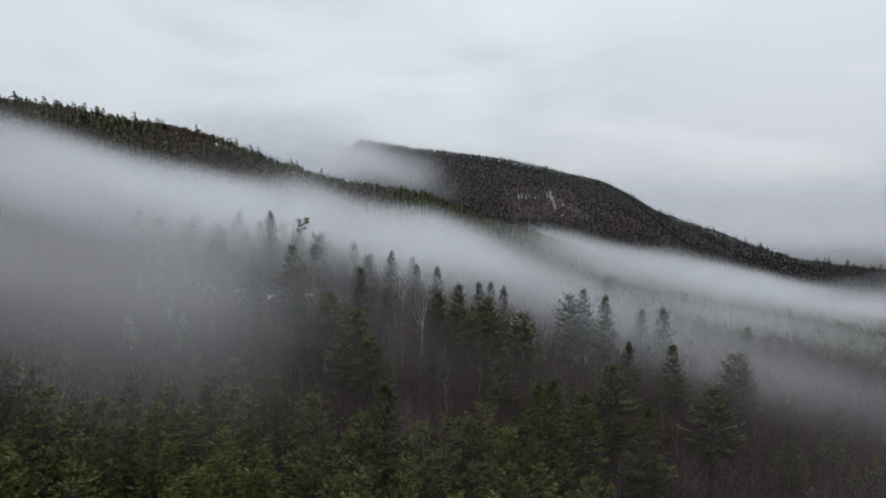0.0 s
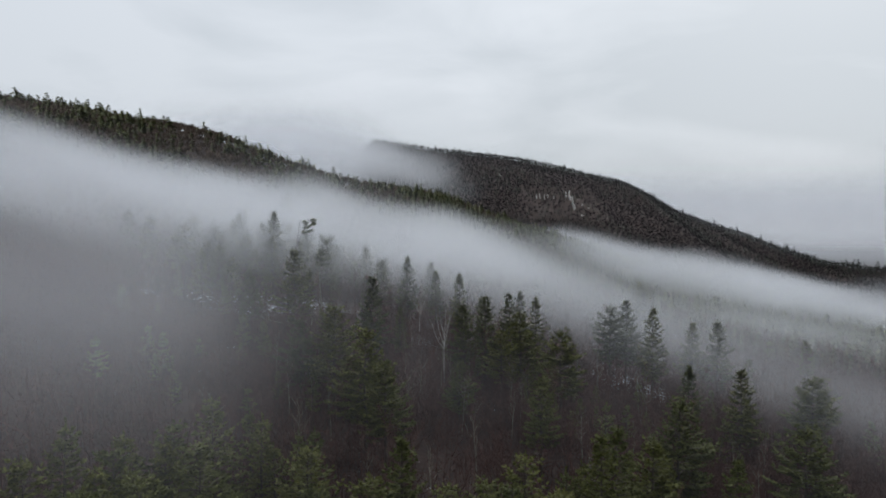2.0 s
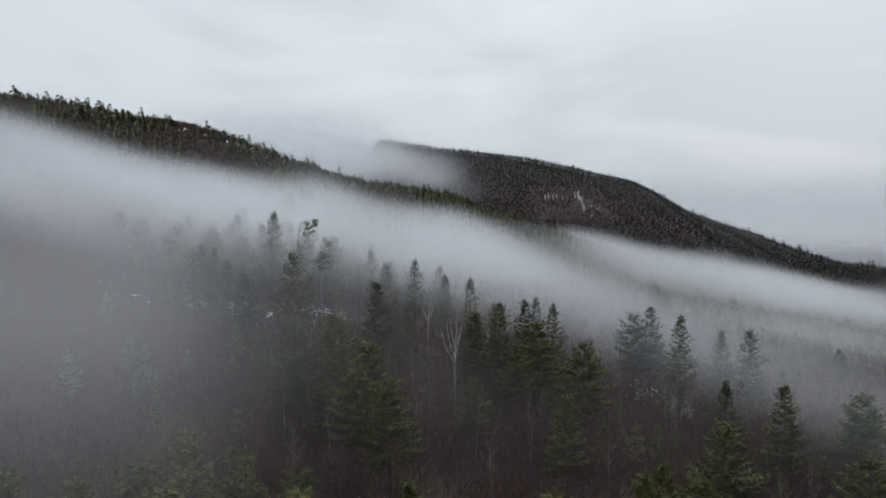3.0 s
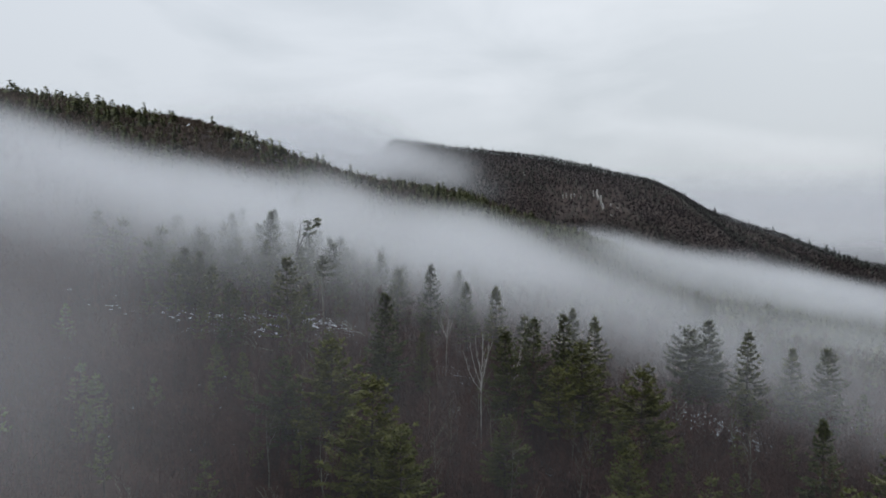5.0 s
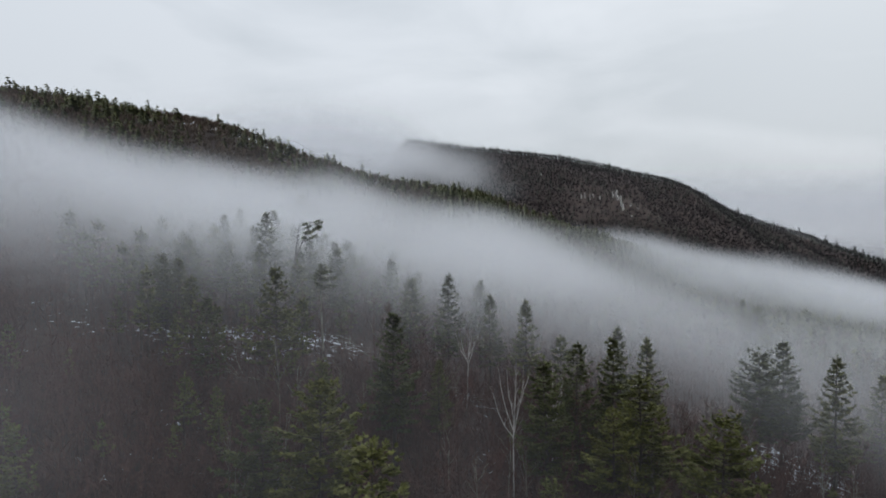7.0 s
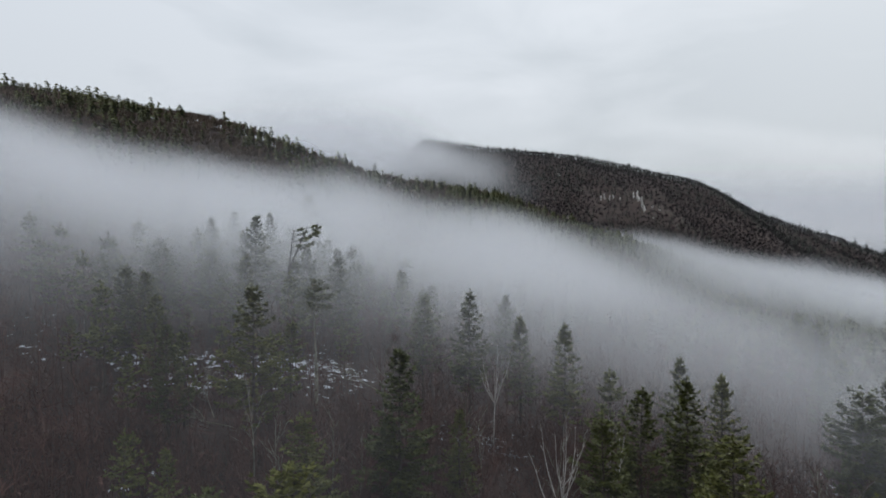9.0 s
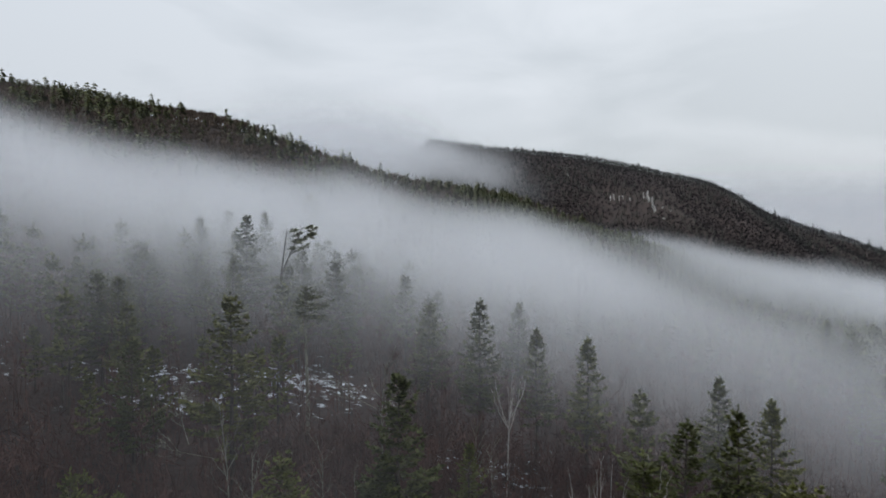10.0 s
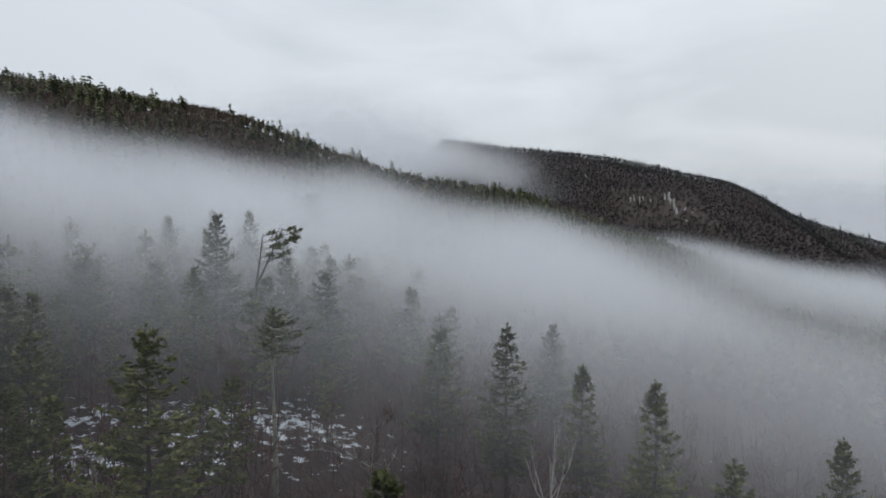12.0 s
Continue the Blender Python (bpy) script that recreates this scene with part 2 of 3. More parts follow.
def pine_shapes(rng, height, width, bare, rough, tufts=16, spacing=0.95, sweep=0.0, one_sided=0.0, leaf=1.0, cone=0.62, slim=0.27):
    """Trunk and crown of a white pine: whorls of level, upturned boughs that carry plates of needle tufts."""
    trunk, crown = Shape(), Shape()
    lean = rng.normal(0, 0.012, 2)
    steps = 7

    def axis(h):
        return np.array((lean[0] * h + 0.12 * math.sin(h * 0.35 + lean[1] * 90), lean[1] * h, h))

    r0 = 0.013 * height + 0.05
    for i in range(steps):
        a, b = height * i / steps, height * (i + 1) / steps
        trunk.stick(axis(a) - (0, 0, 0.8 if i == 0 else 0), axis(b), r0 * (1 - a / height) + 0.02, r0 * (1 - b / height) + 0.015, 6)
    h = bare * height
    while h < height - 0.25:
        k = (h - bare * height) / (height * (1 - bare))
        reach = width * min(1.0, 0.6 + 2.0 * k) * (1.0 - k) ** cone + 0.06
        count = int(rng.integers(6, 9)) if k < 0.9 else 5
        turn = rng.uniform(0, 6.3)
        reach *= rng.uniform(1 - 0.45 * rough, 1.1)
        heavy = rng.uniform(0, 6.3)
        for i in range(count):
            t = turn + 2 * math.pi * i / count + rng.normal(0, 0.25)
            size = reach * rng.uniform(1 - 0.75 * rough, 1.15) * (1 + 0.2 * math.cos(t - heavy))
            if one_sided:
                size *= 1 - one_sided * 0.5 * (1 - math.cos(t))
            if rng.uniform() < 0.25 * rough and k < 0.85:
                continue
            rise = rng.uniform(-0.22, 0.16) + 0.6 * k ** 1.5
            out = np.array((math.cos(t), math.sin(t), 0))
            a = axis(h + rng.uniform(-0.2, 0.2))
            mid = a + out * size * 0.55 + np.array((sweep * size * 0.3, 0, rise * size * 0.4))
            tip = a + out * size + np.array((sweep * size * 0.6, 0, rise * size + 0.10 * size))
            trunk.stick(a, mid, 0.05 + 0.012 * size, 0.03)
            n = max(3, int(tufts * (0.35 + 0.65 * size / max(width, 0.1))))
            side = np.array((-out[1], out[0], 0))
            for j in range(n):
                f = 0.12 + 0.88 * (j + rng.uniform(0, 0.9)) / n
                p = a + (mid - a) * (f / 0.55) if f < 0.55 else mid + (tip - mid) * ((f - 0.55) / 0.45)
                fan = (0.25 + 0.40 * size * math.sin(math.pi * min(1, f * 0.85)))
                off = rng.normal(0, 0.55) * fan
                p = p + side * off + np.array((0, 0, rng.normal(0.02, 0.05) - 0.10 * off * off / (fan + 0.1)))
                ln = leaf * (rng.uniform(0.6, 1.15) * (0.6 + 0.4 * size / (width + 0.1)) + 0.1) * (1 - 0.22 * k)
                aim = out * rng.uniform(0.5, 1.0) + side * (off / (fan + 0.1) * 0.8 + rng.normal(0, 0.25)) + np.array((sweep * 0.5, 0, rng.uniform(-0.05, 0.5)))
                aim = aim / np.linalg.norm(aim) * ln
                crown.blade(p, p + aim, ln * slim, (side[0] * rng.normal(0, 0.5), side[1] * rng.normal(0, 0.5), 1))
                if j % 3 == 0 and leaf < 0.9:
                    crown.blade(p, p + aim * 0.7 + np.array((0, 0, 0.2 * ln)), ln * slim, tuple(side + rng.normal(0, 0.3, 3)))
        h += spacing * rng.uniform(0.75, 1.3) * (1.0 - 0.45 * k) * (height / 20) ** 0.5
    top = axis(height)
    for i in range(7):
        t = i * 0.9
        crown.blade(top - (0, 0, 0.9 - 0.1 * i), top + np.array((0.2 * math.cos(t), 0.2 * math.sin(t), 0.08 * i - 0.1)), 0.13)
    return trunk, crown


def plated_pine(rng, height, width, bare, rough, cone=0.8, step=0.46, tuft=0.56, blades=4, spacing=0.92):
    """Trunk and crown of a grown white pine: well-parted whorls of level boughs, each a flat, upturned plate of needle tufts."""
    trunk, crown = Shape(), Shape()
    lean = rng.normal(0, 0.012, 2)

    def axis(h):
        return np.array((lean[0] * h + 0.12 * math.sin(h * 0.35 + lean[1] * 90), lean[1] * h, h))

    r0 = 0.012 * height + 0.05
    for i in range(7):
        a, b = height * i / 7, height * (i + 1) / 7
        trunk.stick(axis(a) - (0, 0, 0.8 if i == 0 else 0), axis(b), r0 * (1 - a / height) + 0.02, r0 * (1 - b / height) + 0.015, 6)

    def tufts(p, aim, n, size):
        for q in range(n):
            d = aim + rng.normal(0, 1, 3) * (0.42, 0.42, 0.36) + np.array((0, 0, 0.2))
            d = d / (np.linalg.norm(d) + 1e-9) * size * rng.uniform(0.65, 1.2)
            crown.blade(p, p + d, 0.5 * size, tuple(rng.normal(0, 0.8, 3) + (0, 0, 0.9)))

    h = bare * height
    while h < height - 0.5:
        k = (h - bare * height) / (height * (1 - bare))
        reach = (width * min(1.0, 0.55 + 2.2 * k) * (1.0 - k) ** cone + 0.12) * rng.uniform(1 - 0.5 * rough, 1.12)
        count = int(rng.integers(5, 8))
        turn, heavy = rng.uniform(0, 6.3), rng.uniform(0, 6.3)
        for i in range(count):
            if rng.uniform() < 0.3 * rough and k < 0.85:
                continue
            t = turn + 2 * math.pi * i / count + rng.normal(0, 0.3)
            size = reach * rng.uniform(1 - 0.6 * rough, 1.15) * (1 + 0.22 * math.cos(t - heavy))
            out, a = np.array((math.cos(t), math.sin(t), 0.0)), axis(h + rng.uniform(-0.3, 0.3))
            side = np.array((-out[1], out[0], 0.0))
            droop, lift = rng.uniform(0.02, 0.2) * (1 - k), rng.uniform(0.1, 0.28) + 0.55 * k * k
            trunk.stick(a, a + out * size * 0.7 + (0, 0, size * (0.5 * lift - 0.7 * droop)), 0.03 + 0.012 * size, 0.02)
            n = max(2, int(size * 0.8 / step))
            for j in range(n):
                f = 0.22 + 0.78 * (j + rng.uniform(0.2, 0.9)) / n
                p = a + out * size * f + np.array((0, 0, size * (lift * f * f - droop * f)))
                for sign in (-1, 1):
                    arm = (0.16 + 0.34 * size * (1.08 - f) * f ** 0.4) * rng.uniform(0.6, 1.15)
                    aim = out * 0.75 + side * sign * 0.8
                    for roll in (-0.7, 0.5):
                        crown.blade(p - aim * 0.15, p + aim * (arm + 0.3 * tuft) + (0, 0, rng.normal(0.05, 0.08)), 0.55 * arm + 0.4 * tuft, tuple(out * roll + side * rng.normal(0, 0.4) + (0, 0, 1)))
                    for m in range(max(1, int(arm / (0.8 * step) + 0.5))):
                        tufts(p + aim * arm * (m + rng.uniform(0.1, 0.9)) / max(1, int(arm / (0.8 * step) + 0.5)) + (0, 0, rng.normal(0, 0.04)), aim, max(2, round(blades * (1.1 - 0.6 * k))), tuft * (1.05 - 0.35 * k))
            tufts(a + out * size + (0, 0, size * (lift - droop)), out + (0, 0, 0.4), blades, tuft * (1.05 - 0.35 * k))
        h += spacing * rng.uniform(0.75, 1.3) * (1.0 - 0.3 * k) * (height / 20) ** 0.5
    for i in range(5):
        tufts(axis(height - 0.3 * i), np.array((0, 0, 1.2 - 0.1 * i)), 2, 0.7 * tuft)
    return trunk, crown


def flagged_pine(rng, height):
    """A pine on a windy spur: two leaning leaders with bare windward sides and tufted flags streaming to leeward."""
    trunk, crown = Shape(), Shape()
    fork = np.array((0.25, 0.0, 0.66 * height))
    trunk.stick((0, 0, -0.6), 0.5 * fork, 0.3, 0.24, 6), trunk.stick(0.5 * fork, fork, 0.24, 0.18, 6)
    for reach, tall, flags in ((1.0, 0.97, 5), (3.0, 1.0, 6)):
        top = np.array((reach, 0.4 * reach, tall * height))
        trunk.stick(fork, top, 0.15, 0.04, 5)
        for i in range(flags):
            a = fork + (top - fork) * (0.35 + 0.65 * (i + 0.6) / flags)
            size = 2.9 - 1.5 * i / flags
            tip = a + np.array((size * rng.uniform(0.6, 1.0), rng.normal(0, 0.9), size * rng.uniform(0.15, 0.65)))
            trunk.stick(a, tip, 0.05, 0.02)
            for j in range(46):
                f = rng.uniform(0.3, 1.05) ** 0.7
                p = a + (tip - a) * f + rng.normal(0, 1, 3) * (0.12, 0.3, 0.1)
                d = np.array((0.75, 0, 0.2)) + rng.normal(0, 0.3, 3)
                crown.blade(p, p + d * rng.uniform(0.4, 0.7), 0.2, tuple(rng.normal(0, 0.8, 3) + (0, 0, 0.8)))
    for i in range(5):
        a = fork * rng.uniform(0.7, 1.0)
        trunk.stick(a, a + rng.normal(0, 1, 3) * (1.2, 1.2, 0.3) + (0.8, 0, 0.3), 0.05, 0.015)
    return trunk, crown


def bare_shapes(rng, height, width, limbs=11, fork=0.35, twigs=5, subs=5, thick=1.0, lite=False, stout=1.0):
    """Trunk with limbs, and the fine twigs, of a leafless broadleaf tree."""
    wood, fine = Shape(), Shape()
    lean = rng.normal(0, 0.03, 2)

    def axis(h):
        return np.array((lean[0] * h + 0.15 * math.sin(0.5 * h), lean[1] * h + 0.12 * math.cos(0.4 * h), h))

    r0 = 0.007 * height + 0.02
    steps, sides = (3, 3) if lite else (5, 5)
    for i in range(steps):
        a, b = height * 0.93 * i / steps, height * 0.93 * (i + 1) / steps
        wood.stick(axis(a) - (0, 0, 0.6 if i == 0 else 0), axis(b), r0 * (1 - 0.9 * a / height), r0 * (1 - 0.9 * b / height), sides)
    for i in range(limbs):
        k = fork + (0.95 - fork) * (i + rng.uniform(0, 0.8)) / limbs
        t = rng.uniform(0, 6.3)
        a = axis(k * height)
        size = width * (1.15 - 0.75 * k) * rng.uniform(0.7, 1.2)
        out = np.array((math.cos(t), math.sin(t), 0))
        m = a + out * size * 0.45 + np.array((0, 0, size * rng.uniform(0.4, 0.8)))
        e = m + out * size * 0.4 + np.array((0, 0, size * rng.uniform(0.6, 1.1))) + rng.normal(0, 0.12, 3) * size
        if lite:
            wood.blade(a, m, r0), wood.blade(m, e, 0.6 * r0)
        else:
            wood.stick(a, m, r0 * (1 - 0.85 * k) * 0.6 * stout, r0 * 0.28 * stout)
            wood.stick(m, e, r0 * 0.28 * stout, 0.012 * stout)
        for s in range(subs):
            f = rng.uniform(0.15, 1.0)
            p = a + (m - a) * f * 2 if f < 0.5 else m + (e - m) * (f - 0.5) * 2
            q = p + (out * rng.uniform(0.0, 0.5) + rng.normal(0, 0.35, 3) + np.array((0, 0, 0.55))) * size * 0.5
            wood.blade(p, q, 0.06, tuple(rng.normal(0, 1, 3))) if lite else wood.stick(p, q, 0.03 * stout, 0.012 * stout)
            for g in range(twigs):
                u = p + (q - p) * rng.uniform(0.2, 1.0)
                fine.spike(u, u + (rng.normal(0, 0.42, 3) + np.array((0, 0, 0.6))) * rng.uniform(0.6, 1.5), 0.055 * thick, tuple(rng.normal(0, 1, 3)))
    return wood, fine


def birch_shapes(rng, height, width, limbs):
    """A slender trunk that forks into upright pale limbs, and a few fine twigs."""
    wood, fine = Shape(), Shape()
    r0 = 0.0048 * height + 0.015
    lean = rng.normal(0, 0.02, 2)
    low = np.array((lean[0], lean[1], 1.0))
    fork = 0.6 * height * low
    wood.stick(-0.6 * low, 0.5 * fork, r0, 0.9 * r0, 6), wood.stick(0.5 * fork, fork, 0.9 * r0, 0.75 * r0, 6)
    for i in range(limbs):
        t = 6.283 * i / limbs + rng.normal(0, 0.4)
        start = fork * rng.uniform(0.8, 1.22) if i else fork
        reach = width * (rng.uniform(0.35, 1.25) if i else 0.15)
        out = np.array((math.cos(t), math.sin(t), 0.0)) * reach
        end = np.array((start[0] + out[0], start[1] + out[1], height * (rng.uniform(0.8, 1.0) if i else 1.04)))
        a, ra = start, 0.55 * r0
        for s in range(4):
            k = (s + 1) / 4
            b = start + (end - start) * k + out * 0.18 * math.sin(math.pi * k) + rng.normal(0, 0.06, 3)
            rb = 0.55 * r0 * (1 - 0.8 * k)
            wood.stick(a, b, ra, rb, 4)
            for g in range(3):
                side = rng.normal(0, 1, 3) + out / (reach + 0.1)
                tip = b + (side / np.linalg.norm(side) * 0.42 + np.array((0, 0, 0.75))) * rng.uniform(0.7, 1.7) * (1.25 - 0.6 * k)
                wood.stick(b, tip, 0.5 * rb + 0.012, 0.008)
                for q in range(4):
                    p = b + (tip - b) * rng.uniform(0.3, 1.0)
                    fine.spike(p, p + rng.normal(0, 0.28, 3) + np.array((0, 0, 0.4)), 0.03, tuple(rng.normal(0, 1, 3)))
            a, ra = b, rb
    return wood, fine


def tree(name, meshes, names, label, category, group):
    """The first tree of a kind; more are made with copy_thing()."""
    root = new(name)
    root.empty_display_size = 0.5
    for me, n in zip(meshes, names):
        p = part(n, me, root)
        if n != "trunk":
            tagged(p, kind="stuff")
    return tagged(root, label, category, group)


class Kind:
    """A kind of tree: its height and its first specimen, which is moved to the first place and copied to the others."""

    def __init__(self, tall, proto):
        self.tall, self.proto, self.stands = tall, proto, False

    def plant(self, x, y, tall, turn=0.0, sink=0.15, label=""):
        m = pose(x, y, float(land(x, y)) - sink, 0, 0, turn)
        if self.stands:
            t = copy_thing(self.proto, m)
        else:
            t, self.stands = self.proto, True
            t.matrix_basis = m
        t.scale = (tall / self.tall,) * 3
        return tagged(t, label) if label else t


def scatter(name, label, category, material, templates, x, y, share, turn, kind):
    """Many alike small trees, joined into one mesh."""
    verts, faces, base = [], [], 0
    z = land(x, y) - 0.1
    for k, (tv, tf) in enumerate(templates):
        at = np.flatnonzero(kind == k)
        if not len(at):
            continue
        c, s, w = np.cos(turn[at])[:, None], np.sin(turn[at])[:, None], share[at][:, None]
        px = w * (c * tv[:, 0] - s * tv[:, 1]) + x[at][:, None]
        py = w * (s * tv[:, 0] + c * tv[:, 1]) + y[at][:, None]
        pz = w * tv[:, 2] + z[at][:, None]
        verts.append(np.stack([px, py, pz], 2).reshape(-1, 3))
        faces.append((tf[None] + (base + np.arange(len(at)) * len(tv))[:, None, None]).reshape(-1, tf.shape[1]))
        base += len(at) * len(tv)
    v, f = np.concatenate(verts), np.concatenate(faces)
    me = bpy.data.meshes.new(name)
    me.vertices.add(len(v))
    me.vertices.foreach_set("co", v.ravel())
    me.loops.add(f.size)
    me.loops.foreach_set("vertex_index", f.ravel().astype(np.int32))
    me.polygons.add(len(f))
    me.polygons.foreach_set("loop_start", np.arange(0, f.size, f.shape[1], dtype=np.int32))
    me.materials.append(material)
    me.update(calc_edges=True)
    return tagged(new(name, me), label, category, kind="stuff")


rng = np.random.default_rng(11)
PINES, BARES, FORMS = [], [], ("trunk", "crown")
PINE_FORM = ((20.0, 3.7, 0.34, 0.4, 0.85), (19.0, 4.1, 0.32, 0.5, 0.7), (21.0, 3.3, 0.32, 0.4, 0.9), (18.0, 4.7, 0.42, 0.55, 0.55), (20.0, 3.9, 0.30, 0.45, 0.8), (17.0, 4.3, 0.34, 0.5, 0.65), (20.0, 3.0, 0.36, 0.4, 0.9), (19.0, 4.5, 0.42, 0.6, 0.6))
FINE = []
for i, (tall, width, clear, rough, cone) in enumerate(PINE_FORM):
    for kinds, seed, more in ((PINES, 100, {"step": 0.85, "tuft": 0.78, "blades": 3, "spacing": 1.3}), (FINE, 150, {})):
        trunk, crown = plated_pine(np.random.default_rng(seed + i), tall, 1.15 * width, clear - 0.05, 0.6 * rough, 0.1 + 0.9 * cone, **more)
        kinds.append(Kind(tall, tree("white_pine", (trunk.mesh("trunk", BARK), crown.mesh("crown", PINE)), FORMS, "tall dark green white pine with tiered upturned boughs", "pine tree", "white pines on the hillside")))
for i, (tall, width) in enumerate(((14.0, 3.2), (12.5, 2.6), (15.0, 3.4), (13.0, 2.8), (11.0, 3.0), (16.0, 3.0), (12.0, 2.4))):
    wood, fine = bare_shapes(np.random.default_rng(200 + i), tall, width)
    BARES.append(Kind(tall, tree("bare_tree", (wood.mesh("trunk", GREY_BARK if i in (1, 3, 5) else TWIG), fine.mesh("twigs", TWIG)), ("trunk", "bare_crown"), "leafless reddish brown broadleaf tree in the hillside wood", "tree", "bare trees on the hillside")))

# single pines: place of the top, and the kind
TOPS = (
    (-21.7, 173.5, 187.4, 0), (9.8, 182, 183.1, 2), (17.9, 195, 180.5, 6), (-0.7, 170, 182.0, 1), (4.1, 178.4, 182.6, 4), (11.7, 171.4, 179.8, 5), (7.0, 165, 176.5, 7),
    (14.8, 204, 181.0, 6), (19.1, 161.6, 177.0, 3), (12.6, 140.8, 172.5, 1), (32.8, 128.2, 171.8, 5), (55.4, 158.4, 169.9, 0), (73.3, 165, 166.0, 3), (78.0, 172, 165.0, 7),
    (53.1, 128.6, 166.8, 3), (34.7, 111.3, 168.3, 0), (45.0, 159, 170.5, 6), (67.6, 201.6, 173.0, 4), (62.0, 206, 172.0, 0), (59.2, 250, 171.5, 7), (53.0, 246, 171.0, 4),
    (69.4, 131.3, 158.5, 2), (-25.7, 148.7, 183.6, 7), (-18.2, 137, 181.5, 5), (16.5, 158.5, 167.0, 2), (-25.1, 218.5, 188.5, 1), (-16.5, 211, 190.2, 2), (-10.9, 234.3, 186.8, 0),
    (-8.4, 210.3, 186.0, 6), (47.5, 192.6, 178.2, 2), (43.3, 202.4, 178.6, 0), (38.5, 200, 177.0, 3), (-53.4, 184, 188.5, 4), (-61.0, 233.7, 202.6, 0), (-42.3, 185, 193.3, 4),
    (-15.8, 179, 180.0, 2), (-89.6, 363, 212.0, 3), (73.0, 292, 173.0, 3), (77.2, 315, 173.0, 0), (-8.3, 96, 176.0, 0), (17.9, 108, 173.8, 4), (24.0, 113, 170.8, 1),
    (-1.8, 205.5, 185.6, 6), (15.0, 104, 174.4, 2), (-33.0, 152, 181.0, 5), (-14.0, 131, 177.0, 7), (-2.0, 152, 172.5, 5), (-30.0, 168, 182.0, 1), (-68.0, 205, 193.5, 0), (-74.0, 222, 197.0, 4),
    (-76.5, 248.0, 202.5, 0), (-69.4, 265.0, 204.2, 2), (-52.4, 240.0, 196.1, 4), (-44.0, 236.0, 194.3, 1), (-76.8, 226.0, 198.0, 3), (-92.6, 236.0, 198.8, 0), (-88.2, 255.0, 200.9, 4), (-69.5, 231.0, 196.0, 5), (-71.3, 206.0, 194.4, 1), (-58.1, 222.0, 195.8, 2), (-72.0, 214.0, 192.6, 6),
)
for x, y, z, kind in TOPS:
    FINE[kind].plant(x, y, z - float(land(x, y)) + 0.15, float(rng.uniform(0, 360)))

# pines that stand above the ridge's skyline
for x, y, z, kind in ((-131.5, 566, 250.3, 0), (-124.0, 560, 247.6, 2), (-117.0, 554, 246.0, 6), (-107.0, 584, 246.3, 0), (-268.0, 526, 288.8, 4), (-220.0, 518, 278.5, 6), (-196.0, 528, 271.8, 2), (-312.0, 500, 292.5, 0)):
    PINES[kind].plant(x, y, z - float(land(x, y)) + 0.15, float(rng.uniform(0, 360)))

# the wind-bent pine and the broken one beside the snow
trunk, crown = flagged_pine(np.random.default_rng(131), 20.0)
bent = Kind(20.0, tree("wind_bent_pine", (trunk.mesh("trunk", BARK), crown.mesh("crown", PINE)), FORMS, "wind-bent white pine with boughs streaming to one side", "pine tree", ""))
bent.plant(-52.5, 228, 200.8 - float(land(-52.5, 228)))
trunk, crown = pine_shapes(np.random.default_rng(132), 17.0, 3.0, 0.78, 0.5, 30, 0.7, 0.5, 0.3, leaf=0.6)
broken = Kind(17.0, tree("broken_pine", (trunk.mesh("trunk", GREY_BARK), crown.mesh("crown", PINE)), FORMS, "half-dead white pine with bare grey stem and tufted top", "pine tree", ""))
broken.plant(-39.8, 203.2, 192.6 - float(land(-39.8, 203.2)))

# white birches with several stems
for i, (x, y, top, spreadout) in enumerate(((-5.2, 167.5, 181.4, 4.2), (-12.5, 197.5, 182.9, 3.4), (0.5, 176.0, 178.5, 2.8), (-31.0, 152.0, 172.0, 3.0), (30.0, 88.0, 160.0, 2.0))):
    tall = 1.02 * (top - float(land(x, y)))
    wood, fine = birch_shapes(np.random.default_rng(300 + i), tall, 0.7 * spreadout, (8, 7, 6, 6, 5)[i])
    b = Kind(tall, tree("white_birch", (wood.mesh("trunk", BIRCH), fine.mesh("bare_crown", TWIG)), ("trunk", "bare_crown"), "leafless white birch with pale upright forked limbs", "birch tree", "white birches"))
    b.plant(x, y, tall, 70.0 * i)


# pale fallen tops caught in the undergrowth
for i, (x, y, up, lean, turn) in enumerate(((-31.5, 163.0, 3.5, 62, 20), (-46.0, 186.0, 4.0, 70, 200), (-50.0, 190.0, 3.2, 55, 130), (-27.0, 148.0, 5.0, 58, 300), (20.0, 168.0, 3.0, 60, 80), (48.0, 86.0, 1.0, 28, 40), (52.0, 90.0, 0.6, 60, 150), (-32.5, 212.8, 1.6, 64, 170), (-60.8, 198.9, 2.0, 72, 10))):
    wood, fine = bare_shapes(np.random.default_rng(340 + i), 7.0, 2.2, 7, 0.3, 2, 4, stout=1.6)
    f = tree("fallen_tree_top", (wood.mesh("trunk", GREY_BARK), fine.mesh("bare_crown", GREY_BARK)), ("trunk", "bare_crown"), "pale grey fallen tree top caught in the undergrowth", "fallen tree", "fallen tree tops")
    f.matrix_basis = pose(x, y, float(land(x, y)) + up, 0, lean, turn)


def clear_of_tops(x, y, d):
    return all((x - a) ** 2 + (y - b) ** 2 > d * d for a, b, _, _ in TOPS)


